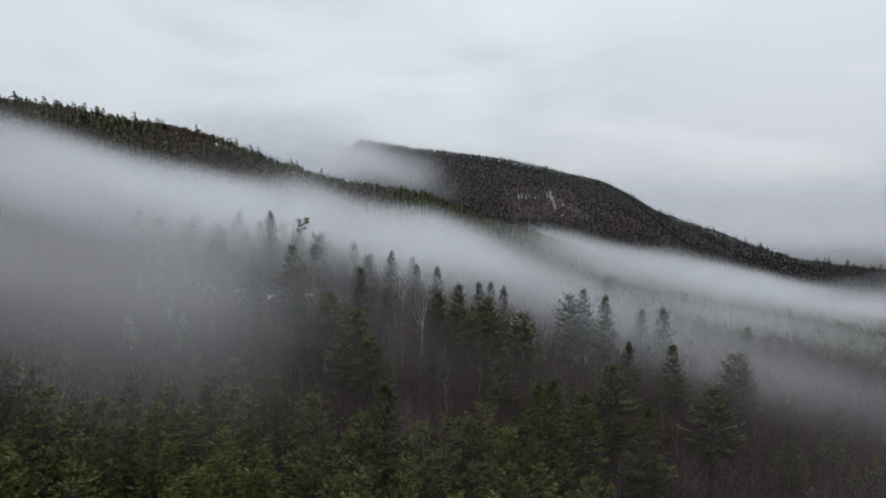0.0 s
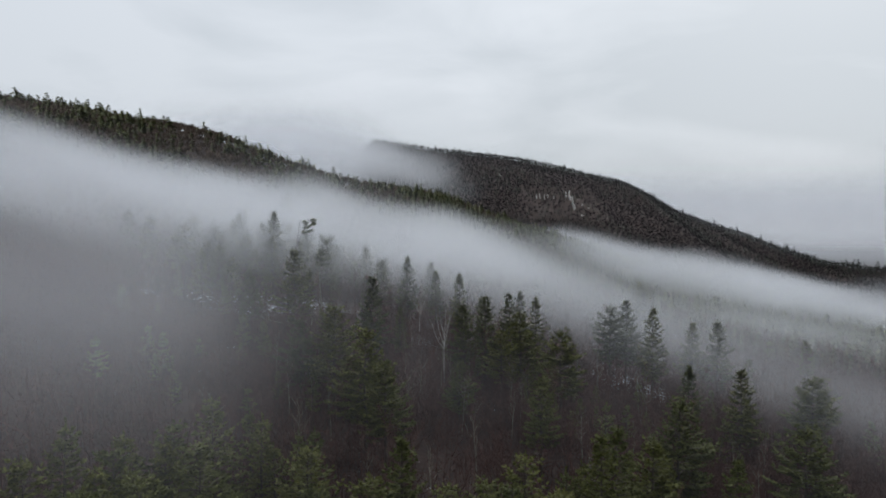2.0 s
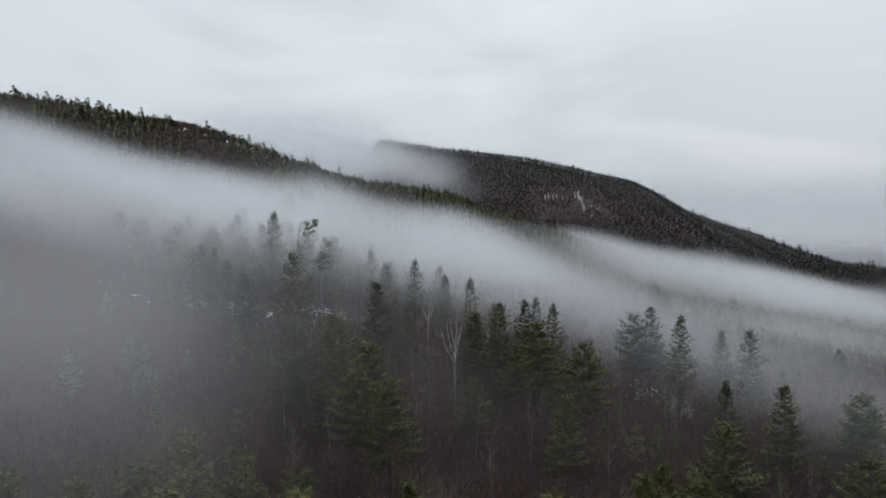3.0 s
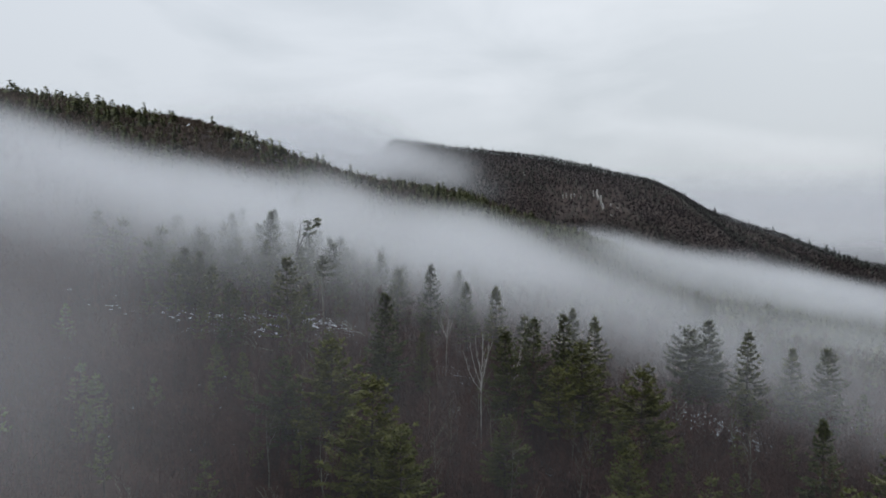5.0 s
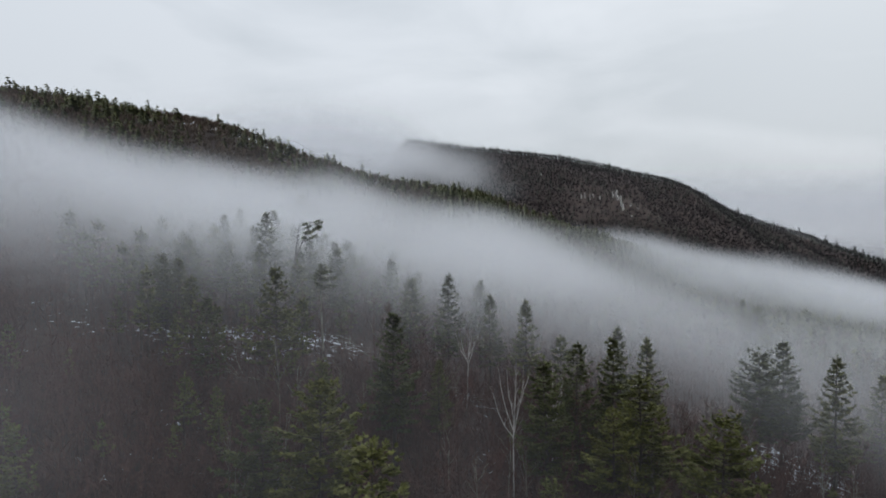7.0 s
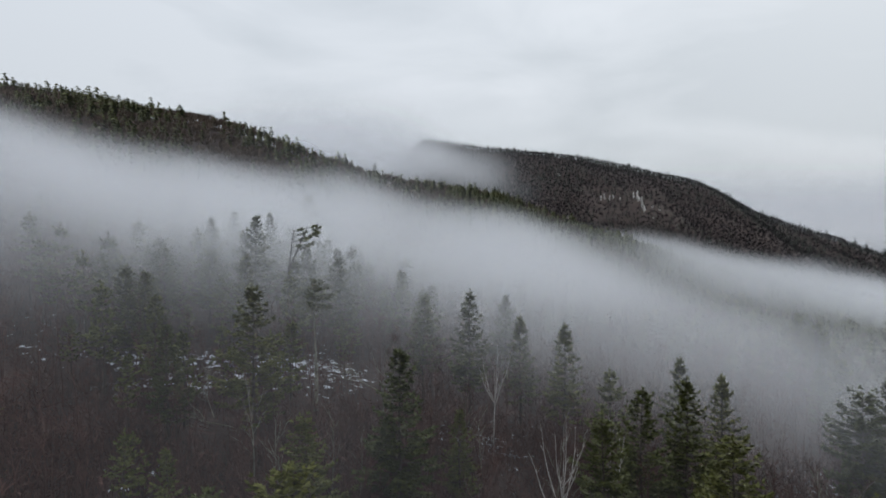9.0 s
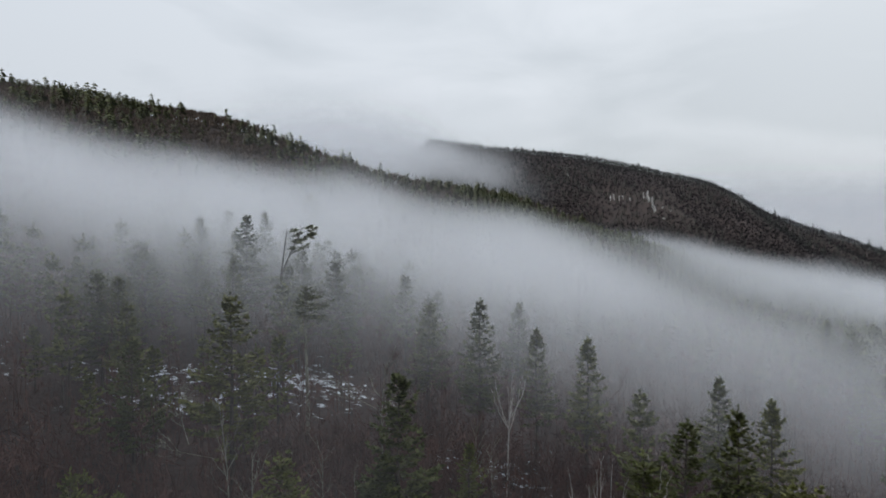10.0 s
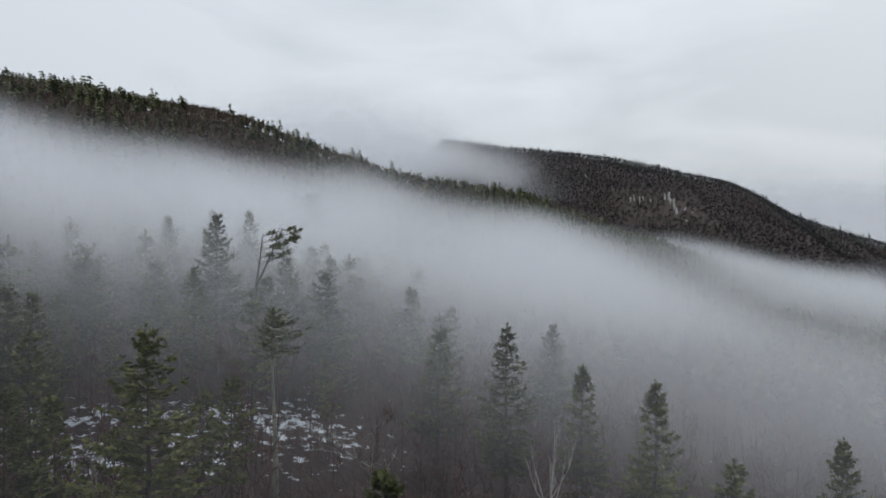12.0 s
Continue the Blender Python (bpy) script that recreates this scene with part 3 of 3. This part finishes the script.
# the dense young pine stand under the path's beginning
stand = 0
for y in np.arange(58, 122, 4.7):
    for x in np.arange(-68, 38, 4.9):
        px, py = x + rng.uniform(-1.9, 1.9), y + rng.uniform(-1.9, 1.9)
        if py > 112 - 0.35 * abs(px + 8) + 7 * math.sin(px * 0.16) or not clear_of_tops(px, py, 3.2) or rng.uniform() < 0.1 or stand > 240:
            continue
        stand += 1
        PINES[int(rng.integers(0, 8))].plant(px, py, float(rng.uniform(14.0, 18.5)), float(rng.uniform(0, 360)))

# bare trees on the knoll, each its own; the rest of the wood joined
spots = []
for y in np.arange(60, 300, 5.2):
    for x in np.arange(-0.78 * y - 26, 0.72 * y + 24, 5.2):
        spots.append((x + rng.uniform(-2.1, 2.1), y + rng.uniform(-2.1, 2.1)))
singles, rest_bare, rest_pine = 0, [], []
for x, y in spots:
    if not clear_of_tops(x, y, 2.0):
        continue
    in_stand = y < 112 - 0.35 * abs(x + 8) and -66 < x < 36
    green = 0.10 + 0.30 * float(wave(np.array(x), np.array(y), 26, 3.3)) + (-0.1 if x < -60 else 0.0) + (0.08 if y > 215 and x < -30 else 0.0) + (-0.2 if y > 215 and x > -25 else 0.0) + (0.35 if -100 < x < -34 and 196 < y < 250 else 0.0)
    if in_stand:
        if rng.uniform() < 0.25:
            rest_bare.append((x, y, 0.75))
    elif rng.uniform() < green:
        rest_pine.append((x, y, rng.uniform(0.45, 0.95) if y > 190 else rng.uniform(0.3, 0.6)))
    elif 118 < y < 195 and -45 < x < 62 and singles < 290 and rng.uniform() < 0.75:
        singles += 1
        k = BARES[int(rng.integers(0, 7))]
        k.plant(x, y, k.tall * float(rng.uniform(0.7, 1.1)), float(rng.uniform(0, 360)))
    else:
        rest_bare.append((x, y, rng.uniform(0.6, 1.1)))

light_bare = [bare_shapes(np.random.default_rng(400 + i), 13.0, 2.9, 6, 0.3, 3, 4, 1.9, True) for i in range(5)]
light_pine = [plated_pine(np.random.default_rng(420 + i), 19.0, (3.6, 3.3, 4.2, 3.8)[i], (0.3, 0.34, 0.4, 0.3)[i], 0.5, 0.75, step=2.0, tuft=1.15, blades=2, spacing=1.5) for i in range(4)]
for name, label, rows, forms, mats in (("mixed_wood_bare_trees", "leafless brown trees standing thick on the hillside", rest_bare, light_bare, (TWIG, TWIG)), ("mixed_wood_pines", "smaller dark green pines scattered through the wood", rest_pine, light_pine, (BARK, PINE))):
    a = np.array(rows)
    kinds, turns = rng.integers(0, len(forms), len(a)), rng.uniform(0, 6.28, len(a))
    for j, piece in enumerate(("stems", "foliage" if forms is light_pine else "twigs")):
        scatter(name + "_" + piece, label, "forest", mats[j], [f[j].arrays() for f in forms], a[:, 0], a[:, 1], a[:, 2], turns, kinds)


# undergrowth
def thicket(seed, n=48):
    r, sh = np.random.default_rng(seed), Shape()
    for i in range(n):
        if i % 4 == 0:
            a, up = np.array((*r.normal(0, 1.1, 2), 0.0)), np.array((*r.normal(0, 0.6, 2), r.uniform(1.2, 3.0)))
            root, stem = a, up
        else:
            a, up = root + stem * r.uniform(0.25, 0.85), r.normal(0, 0.55, 3) + np.array((0, 0, 0.5))
        sh.spike(a, a + up, 0.06, tuple(r.normal(0, 1, 3)))
    return sh.arrays()


n = 5200
by = np.where(rng.uniform(0, 1, n) < 0.35, rng.uniform(150, 208, n), rng.uniform(62, 285, n))
bx = rng.uniform(-0.75, 0.68, n) * by + rng.uniform(-20, 20, n)
scatter("undergrowth", "dense reddish brown leafless undergrowth", "undergrowth", TWIG, [thicket(500 + i) for i in range(6)], bx, by, np.where((np.abs(bx + 60) < 32) & (np.abs(by - 216 - 0.5 * np.minimum(bx + 52, 0)) < 16), 0.7, rng.uniform(1.0, 2.9, n)), rng.uniform(0, 6.28, n), rng.integers(0, 6, n))


# far woods
def far_pine(seed, tall, tiers=4, each=4):
    r, sh = np.random.default_rng(seed), Shape()
    w = tall * r.uniform(0.26, 0.36)
    for k in range(tiers):
        f = k / tiers
        base, reach = tall * (0.18 + 0.76 * f), w * (1 - f) ** 0.6 * r.uniform(0.7, 1.15) + 0.3
        t0 = r.uniform(0, 6.3)
        for i in range(each):
            t = t0 + i * 6.283 / each + r.normal(0, 0.35)
            rr = reach * r.uniform(0.5, 1.3)
            o = np.array((math.cos(t), math.sin(t), 0))
            sh.spike(np.array((0, 0, base + 0.3 * tall / tiers + 0.3)) + 0.1 * rr * o, o * rr + (0, 0, base + r.uniform(-0.02, 0.07) * tall), rr * 0.85 + 0.2, (-o[1] * 0.5, o[0] * 0.5, 1))
    sh.spike((0, 0, 0.8 * tall), (0, 0, tall), 0.5, (1, 0.4, 0))
    return sh.arrays()


def far_bare(seed, tall, n=30):
    """A leafless crown: fine twigs that spread into an uneven dome."""
    r, sh = np.random.default_rng(seed), Shape()
    for i in range(n):
        o = r.normal(0, 1, 3)
        o = o / np.linalg.norm(o) * np.array((0.34, 0.34, 0.3)) * r.uniform(0.8, 1.1)
        c = np.array((0, 0, 0.62))
        sh.spike(tall * (c + 0.45 * o - (0, 0, 0.1)), tall * (c + o + (0, 0, 0.06)), tall * 0.095, tuple(r.normal(0, 1, 3)))
    sh.spike((-0.02 * tall, 0, 0), (0, 0, 0.7 * tall), 0.03 * tall, (0, 1, 0))
    return sh.arrays()


FAR_PINES, FAR_BARES = [far_pine(600 + i, 12.0) for i in range(8)], [far_bare(620 + i, 11.0, 14) for i in range(8)]
RIDGE_BARES = [far_bare(660 + i, 10.0, 36) for i in range(8)]
RIDGE_PINES = [far_pine(640 + i, 12.0, 7, 4) for i in range(8)]


def far_wood(name, label, xs, ys, share, keep, pines, bares, mats, grow=1.0):
    X, Y = np.meshgrid(np.arange(*xs), np.arange(*ys))
    x, y = X.ravel() + rng.uniform(-0.5, 0.5, X.size) * xs[2], Y.ravel() + rng.uniform(-0.5, 0.5, X.size) * ys[2]
    ok = keep(x, y) & (-0.80 * y - 60 < x) & (x < 0.74 * y + 60)
    x, y = x[ok], y[ok]
    pine = rng.uniform(0, 1, len(x)) < share(x, y)
    grand = np.where(rng.uniform(0, 1, len(x)) < 0.07, 1.4, 1.0)
    for pick, forms, mat, kind in ((pine, pines, mats[0], "pines"), (~pine, bares, mats[1], "bare_trees")):
        n = int(pick.sum())
        size = grow * rng.uniform(0.7, 1.05, n) * (grand[pick] if kind == "pines" else 1.0)
        scatter(name + "_" + kind, label + (", dark green pines" if kind == "pines" else ", leafless brown trees"), "forest", mat, forms, x[pick], y[pick], size, rng.uniform(0, 6.28, n), rng.integers(0, 8, n))


far_wood("ridge_wood", "wood on the misty ridge", (-480, 420, 4.8), (285, 880, 4.8), lambda x, y: 0.36 + 0.4 * wave(x, y, 38, 1.0) + 0.35 * ease_to(x, -90, -30),
         lambda x, y: (y > 285) & (y < np.interp(x, CREST_X, CREST_Y) + 12), RIDGE_PINES, RIDGE_BARES, (FAR_PINE, FAR_TWIG), 0.85)
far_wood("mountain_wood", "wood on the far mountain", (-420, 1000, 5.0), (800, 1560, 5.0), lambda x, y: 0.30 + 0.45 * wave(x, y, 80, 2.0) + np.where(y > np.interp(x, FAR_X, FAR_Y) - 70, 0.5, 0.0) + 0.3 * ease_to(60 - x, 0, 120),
         lambda x, y: (y < np.interp(x, FAR_X, FAR_Y) + 8) & (y > np.interp(x, FAR_X, FAR_Y) - 560) & ((np.abs(x - 160) > 62) | (np.abs(land(x, y) - 224) > 26) | (rng.uniform(0, 1, len(x)) < 0.45)), FAR_PINES, FAR_BARES, (SHADED_MOUNTAIN_PINE, SHADED_MOUNTAIN_TWIG), 0.8)


# taller pines that stand out along the mountain's falling shoulder
lx = np.concatenate([np.arange(395, 700, 9.0), np.arange(700, 980, 6.0)]) + rng.uniform(-4, 4, 34 + 47)
ly = np.interp(lx, FAR_X, FAR_Y) - rng.uniform(-4, 26, len(lx))
scatter("shoulder_pines", "dark pines standing out along the mountain shoulder", "forest", SHADED_MOUNTAIN_PINE, RIDGE_PINES, lx, ly, rng.uniform(0.7, 1.45, len(lx)) ** 1.3, rng.uniform(0, 6.28, len(lx)), rng.integers(0, 8, len(lx)))


# ---- the cliff on the far mountain ----
def slab(seed, width, tall, deep):
    """A rough upright face of rock, cracked into ledges."""
    r = np.random.default_rng(seed)
    u, v = np.meshgrid(np.linspace(-0.5, 0.5, 7), np.linspace(0, 1, 11))
    taper = r.uniform(0.35, 1.1, (11, 1)) * np.sin(math.pi * (0.12 + 0.76 * v)) + r.uniform(-0.15, 0.15, u.shape)
    x = u * width * taper + width * 0.25 * np.cumsum(r.normal(0, 0.4, (11, 1)), 0)
    z = v * tall + r.uniform(-0.04, 0.04, u.shape) * tall
    y = v * deep * 0.8 - deep * (1 - 4 * u * u) + r.uniform(-0.3, 0.3, u.shape) * deep
    return np.stack([x.ravel(), y.ravel(), z.ravel()], 1).tolist(), grid_faces(11, 7).tolist()


cliff = tagged(new("cliff"), "pale granite cliff with streaked faces on the mountainside", "cliff")
slope = np.linspace(930, 1330, 401)
cliff.location = (172.0, 1090.0, float(land(172.0, 1090.0)))
for i, (x, bottom, width, tall) in enumerate(((169, 213, 5, 21), (170, 229, 4, 15), (166, 233, 2, 10), (119, 231, 2, 7), (125, 232, 2, 8), (131, 230, 2, 8), (138, 233, 2, 6), (146, 231, 2, 5), (186, 220, 4, 3), (195, 216, 4, 3), (178, 204, 4, 3), (70, 272, 2, 6))):
    v, f = slab(700 + i, width, tall, 3.0)
    face = part("rock_face", mesh_of("rock_face", v, f, ROCK, False), cliff)
    y = float(slope[int(np.argmax(land(np.full(401, float(x)), slope) >= bottom))])
    face.location = (x - 172.0, y - 1090.0 - 3.0, bottom - cliff.location.z + 2.0)


# ---- mist ----
def ease(v):
    v = np.clip(v, 0, 1)
    return v * v * (3 - 2 * v)


def lump(x, y, z):
    return np.clip(0.85 + 0.5 * wave(x + 0.4 * z, y, 45, 5.0) + 0.3 * wave(x, y + 1.5 * z, 20, 7.7), 0.15, 2)


def density(x, y, z):
    """How thick the hillside's mist is, per metre."""
    top = np.maximum(208 - 0.2 * x + 0.06 * np.clip(-150 - x, 0, 200) - 0.1 * np.clip((420 - y) / 220, 0, 1) * np.clip(x - 10, 0, 160), 108.0)
    near = np.clip((420 - y) / 220, 0, 1)
    top = top - 11 * near + 3.5 * wave(x, y, 60, 0.4) + 2 * wave(x, y, 22, 1.9) + 4 * (1 - near) * wave(x, 0.6 * y, 75, 3.3)
    top = top - 5 * np.exp(-(((x - 80) / 45) ** 2) - ((y - 300) / 60) ** 2)
    top = np.where(y < 185, np.minimum(top, 194 - 0.35 * np.clip(x + 30, -60, 40) + 22 * ease((-18 - x) / 25)), top)
    top = top + 10 * ease((y - 480) / 120) * ease((x - 50) / 90) + 2 * ease((-38 - x) / 25) * ease((y - 192) / 20) * ease((330 - y) / 60)
    top = top + 5 * near * ease((-70 - x) / 40) * ease((y - 195) / 40) - 11 * ease((x + 15) / 60) * ease((y - 300) / 100) * ease((590 - y) / 100)
    top = top + ease((y - 370) / 90) * (7 * np.exp(-(((x + 102) / 26) ** 2)) * ease((540 - y) / 50) - 14 * np.exp(-(((x + 170) / 50) ** 2)) - 5 * ease((-150 - x) / 60) + 2 * np.exp(-(((x + 300) / 45) ** 2)) + 5 * wave(x, y, 33, 6.1))
    top = top + 6 * np.exp(-(((x - 75) / 40) ** 2)) * ease((y - 480) / 60) * ease((760 - y) / 60)
    soft = ease((top - z) / (20 + 6 * (1 - near)))
    high = z - land(x, y)
    base = np.where(y < 300, 0.07 + 0.03 * ease((-35 - x) / 20) * ease((y - 206) / 14), 0.45)
    lift = base + (1 - base) * ease((high - 7) / 13)
    low = 0.1 + 0.9 * ease((high - 16) / 16)
    front = np.where(x < -20, 186 - 10 * ease((-38 - x) / 20), 186 - 1.0 * np.clip(x - 22, 0, 50))
    into = ease((y - front) / 38)
    pool = ease((-14 - x) / 30) * ease((y - 66) / 30) * ease((132 - y) / 36)
    haze = 0.0014 + 0.006 * ease((y - 105) / 50) * ease((50 - np.abs(x - 3)) / 42) + 0.0013 * ease((8 - x) / 40) * ease((y - 158) / 25) + 0.0011 * ease((x - 30) / 45) * ease((y - 105) / 40) + 0.0058 * ease((x - 18) / 40) * ease((y - 165) / 50) * ease((300 - y) / 60)
    tail = 0.0012 * np.exp(-np.maximum(z - top, 0) / 22) * ease((y - 300) / 100) * ease((700 - y) / 60) * ease((30 - x) / 120)
    lee = 1 - ease((y - np.interp(x, CREST_X, CREST_Y) - 5) / 25) * ease((40 - x) / 60)
    return lee * soft * lump(x, y, z) * (lift * (0.0235 + 0.013 * ease((-20 - x) / 60) + 0.014 * ease((-42 - x) / 45)) * into * (1 - 0.9 * (1 - 0.6 * ease((x - 85) / 40) * ease((420 - y) / 60)) * ease((x + 20) / 90) * ease((y - 215) / 110) * ease((560 - y) / 80) - 0.35 * ease(x / 110) * ease((y - 480) / 80) * ease((740 - y) / 80)) * np.where(y > 640, 0.5, 1.0) + low * 0.025 * pool) + (0.12 + 0.88 * lift) * soft * haze + tail


def cap_cloud(x, y, z):
    """The cloud that hides the far mountain's shoulder."""
    slant = z - 0.085 * (y - 1150)
    hood = ease((-92 - x + 12 * wave(x, z, 40, 0.9)) / 160) * ease((z - 225) / 50) * ease((375 - z) / 50)
    scarf = ease((45 - x + 22 * wave(x, 1.5 * z, 34, 1.9)) / 190) * np.exp(-(((slant - np.interp(x, (-260, -150, -60, 0, 60), (305, 299, 286, 266, 246)) - 7 * wave(x, y, 36, 4.0)) / 23) ** 2)) * ease((1330 - y) / 60)
    thin = 0.00022 * ease((400 - z) / 90)
    return thin + (0.0075 * hood + 0.0078 * scarf * np.clip(0.8 + 0.5 * wave(x + z, y, 45, 1.2), 0.2, 1.4)) * ease((x + 480) / 200)


def valley_cloud(x, y, z):
    return 0.0021 * ease((360 + 0.02 * y - z) / 280) * ease((x - 150) / 300)


def veil_bank(name, label, ys, cell, field, low, high):
    """A mist bank: thin upright veils one behind the other, each as clear as its share of the bank's depth."""
    verts, faces, thick = [], [], []
    ys = list(ys)
    for i, y in enumerate(ys):
        gap = (ys[min(i + 1, len(ys) - 1)] - ys[max(i - 1, 0)]) / (2 if 0 < i < len(ys) - 1 else 1)
        xs = np.arange(-0.85 * y - 40, 0.80 * y + 40, cell[0])
        zs = np.arange(low, high, cell[1])
        X, Z = np.meshgrid(xs, zs)
        Y = y + 0.3 * gap * wave(X, Z + 31 * i, 40, 0.3 * i)
        a = np.maximum(1 - np.exp(-field(X, Y, Z) * gap) - 0.004, 0)
        a[Z < land(X, Y) - 8] = 0
        f = grid_faces(*X.shape)
        f = f[a.ravel()[f].max(1) > 0]
        index = np.full(X.size, -1)
        keep = np.unique(f)
        index[keep] = np.arange(len(keep)) + len(verts)
        verts += np.stack([X.ravel(), Y.ravel(), Z.ravel()], 1)[keep].tolist()
        faces += index[f].tolist()
        thick += a.ravel()[keep].tolist()
    me = mesh_of(name, verts, faces, MIST, True)
    me.attributes.new("thickness", "FLOAT", "POINT").data.foreach_set("value", thick)
    return tagged(new(name, me), label, "mist", kind="stuff")


veil_bank("hillside_mist", "pale grey mist bank lying along the wooded hillside", [*np.arange(74, 178, 8.0), *np.arange(182, 330, 6.0), *np.arange(334, 430, 8.0), *np.arange(436, 650, 10.0), *np.arange(660, 1101, 21.0)], (7.0, 3.5), density, 90, 285)
veil_bank("mountain_cloud", "white cloud hanging on the mountain shoulder", np.arange(860, 1345, 24.0), (20.0, 8.0), cap_cloud, 150, 430)
veil_bank("valley_cloud", "white low cloud filling the distant valley", np.arange(1400, 3600, 150.0), (70.0, 25.0), valley_cloud, 90, 640)

# ---- the snowy field by the far shore ----
a = np.linspace(0, 2 * math.pi, 25)[:-1]
fx, fy = 790 + 55 * np.cos(a) * (1 + 0.15 * np.sin(3 * a)), 1170 + 34 * np.sin(a) * (1 + 0.2 * np.cos(2 * a))
snow = Mat("old_snow")
field = new("snow_field", mesh_of("snow_field", [(790, 1170, float(land(790, 1170)) + 1.2)] + [(x, y, float(land(x, y)) + 0.8) for x, y in zip(fx, fy)], [(0, i + 1, (i + 1) % 24 + 1) for i in range(24)], snow.finish(snow.ramp(snow.noise(0.1), (0.3, (0.55, 0.57, 0.6)), (0.7, (0.78, 0.8, 0.84))), 0.9)))
tagged(field, "flat snow-covered field at the foot of the mountain", "field", kind="structure")
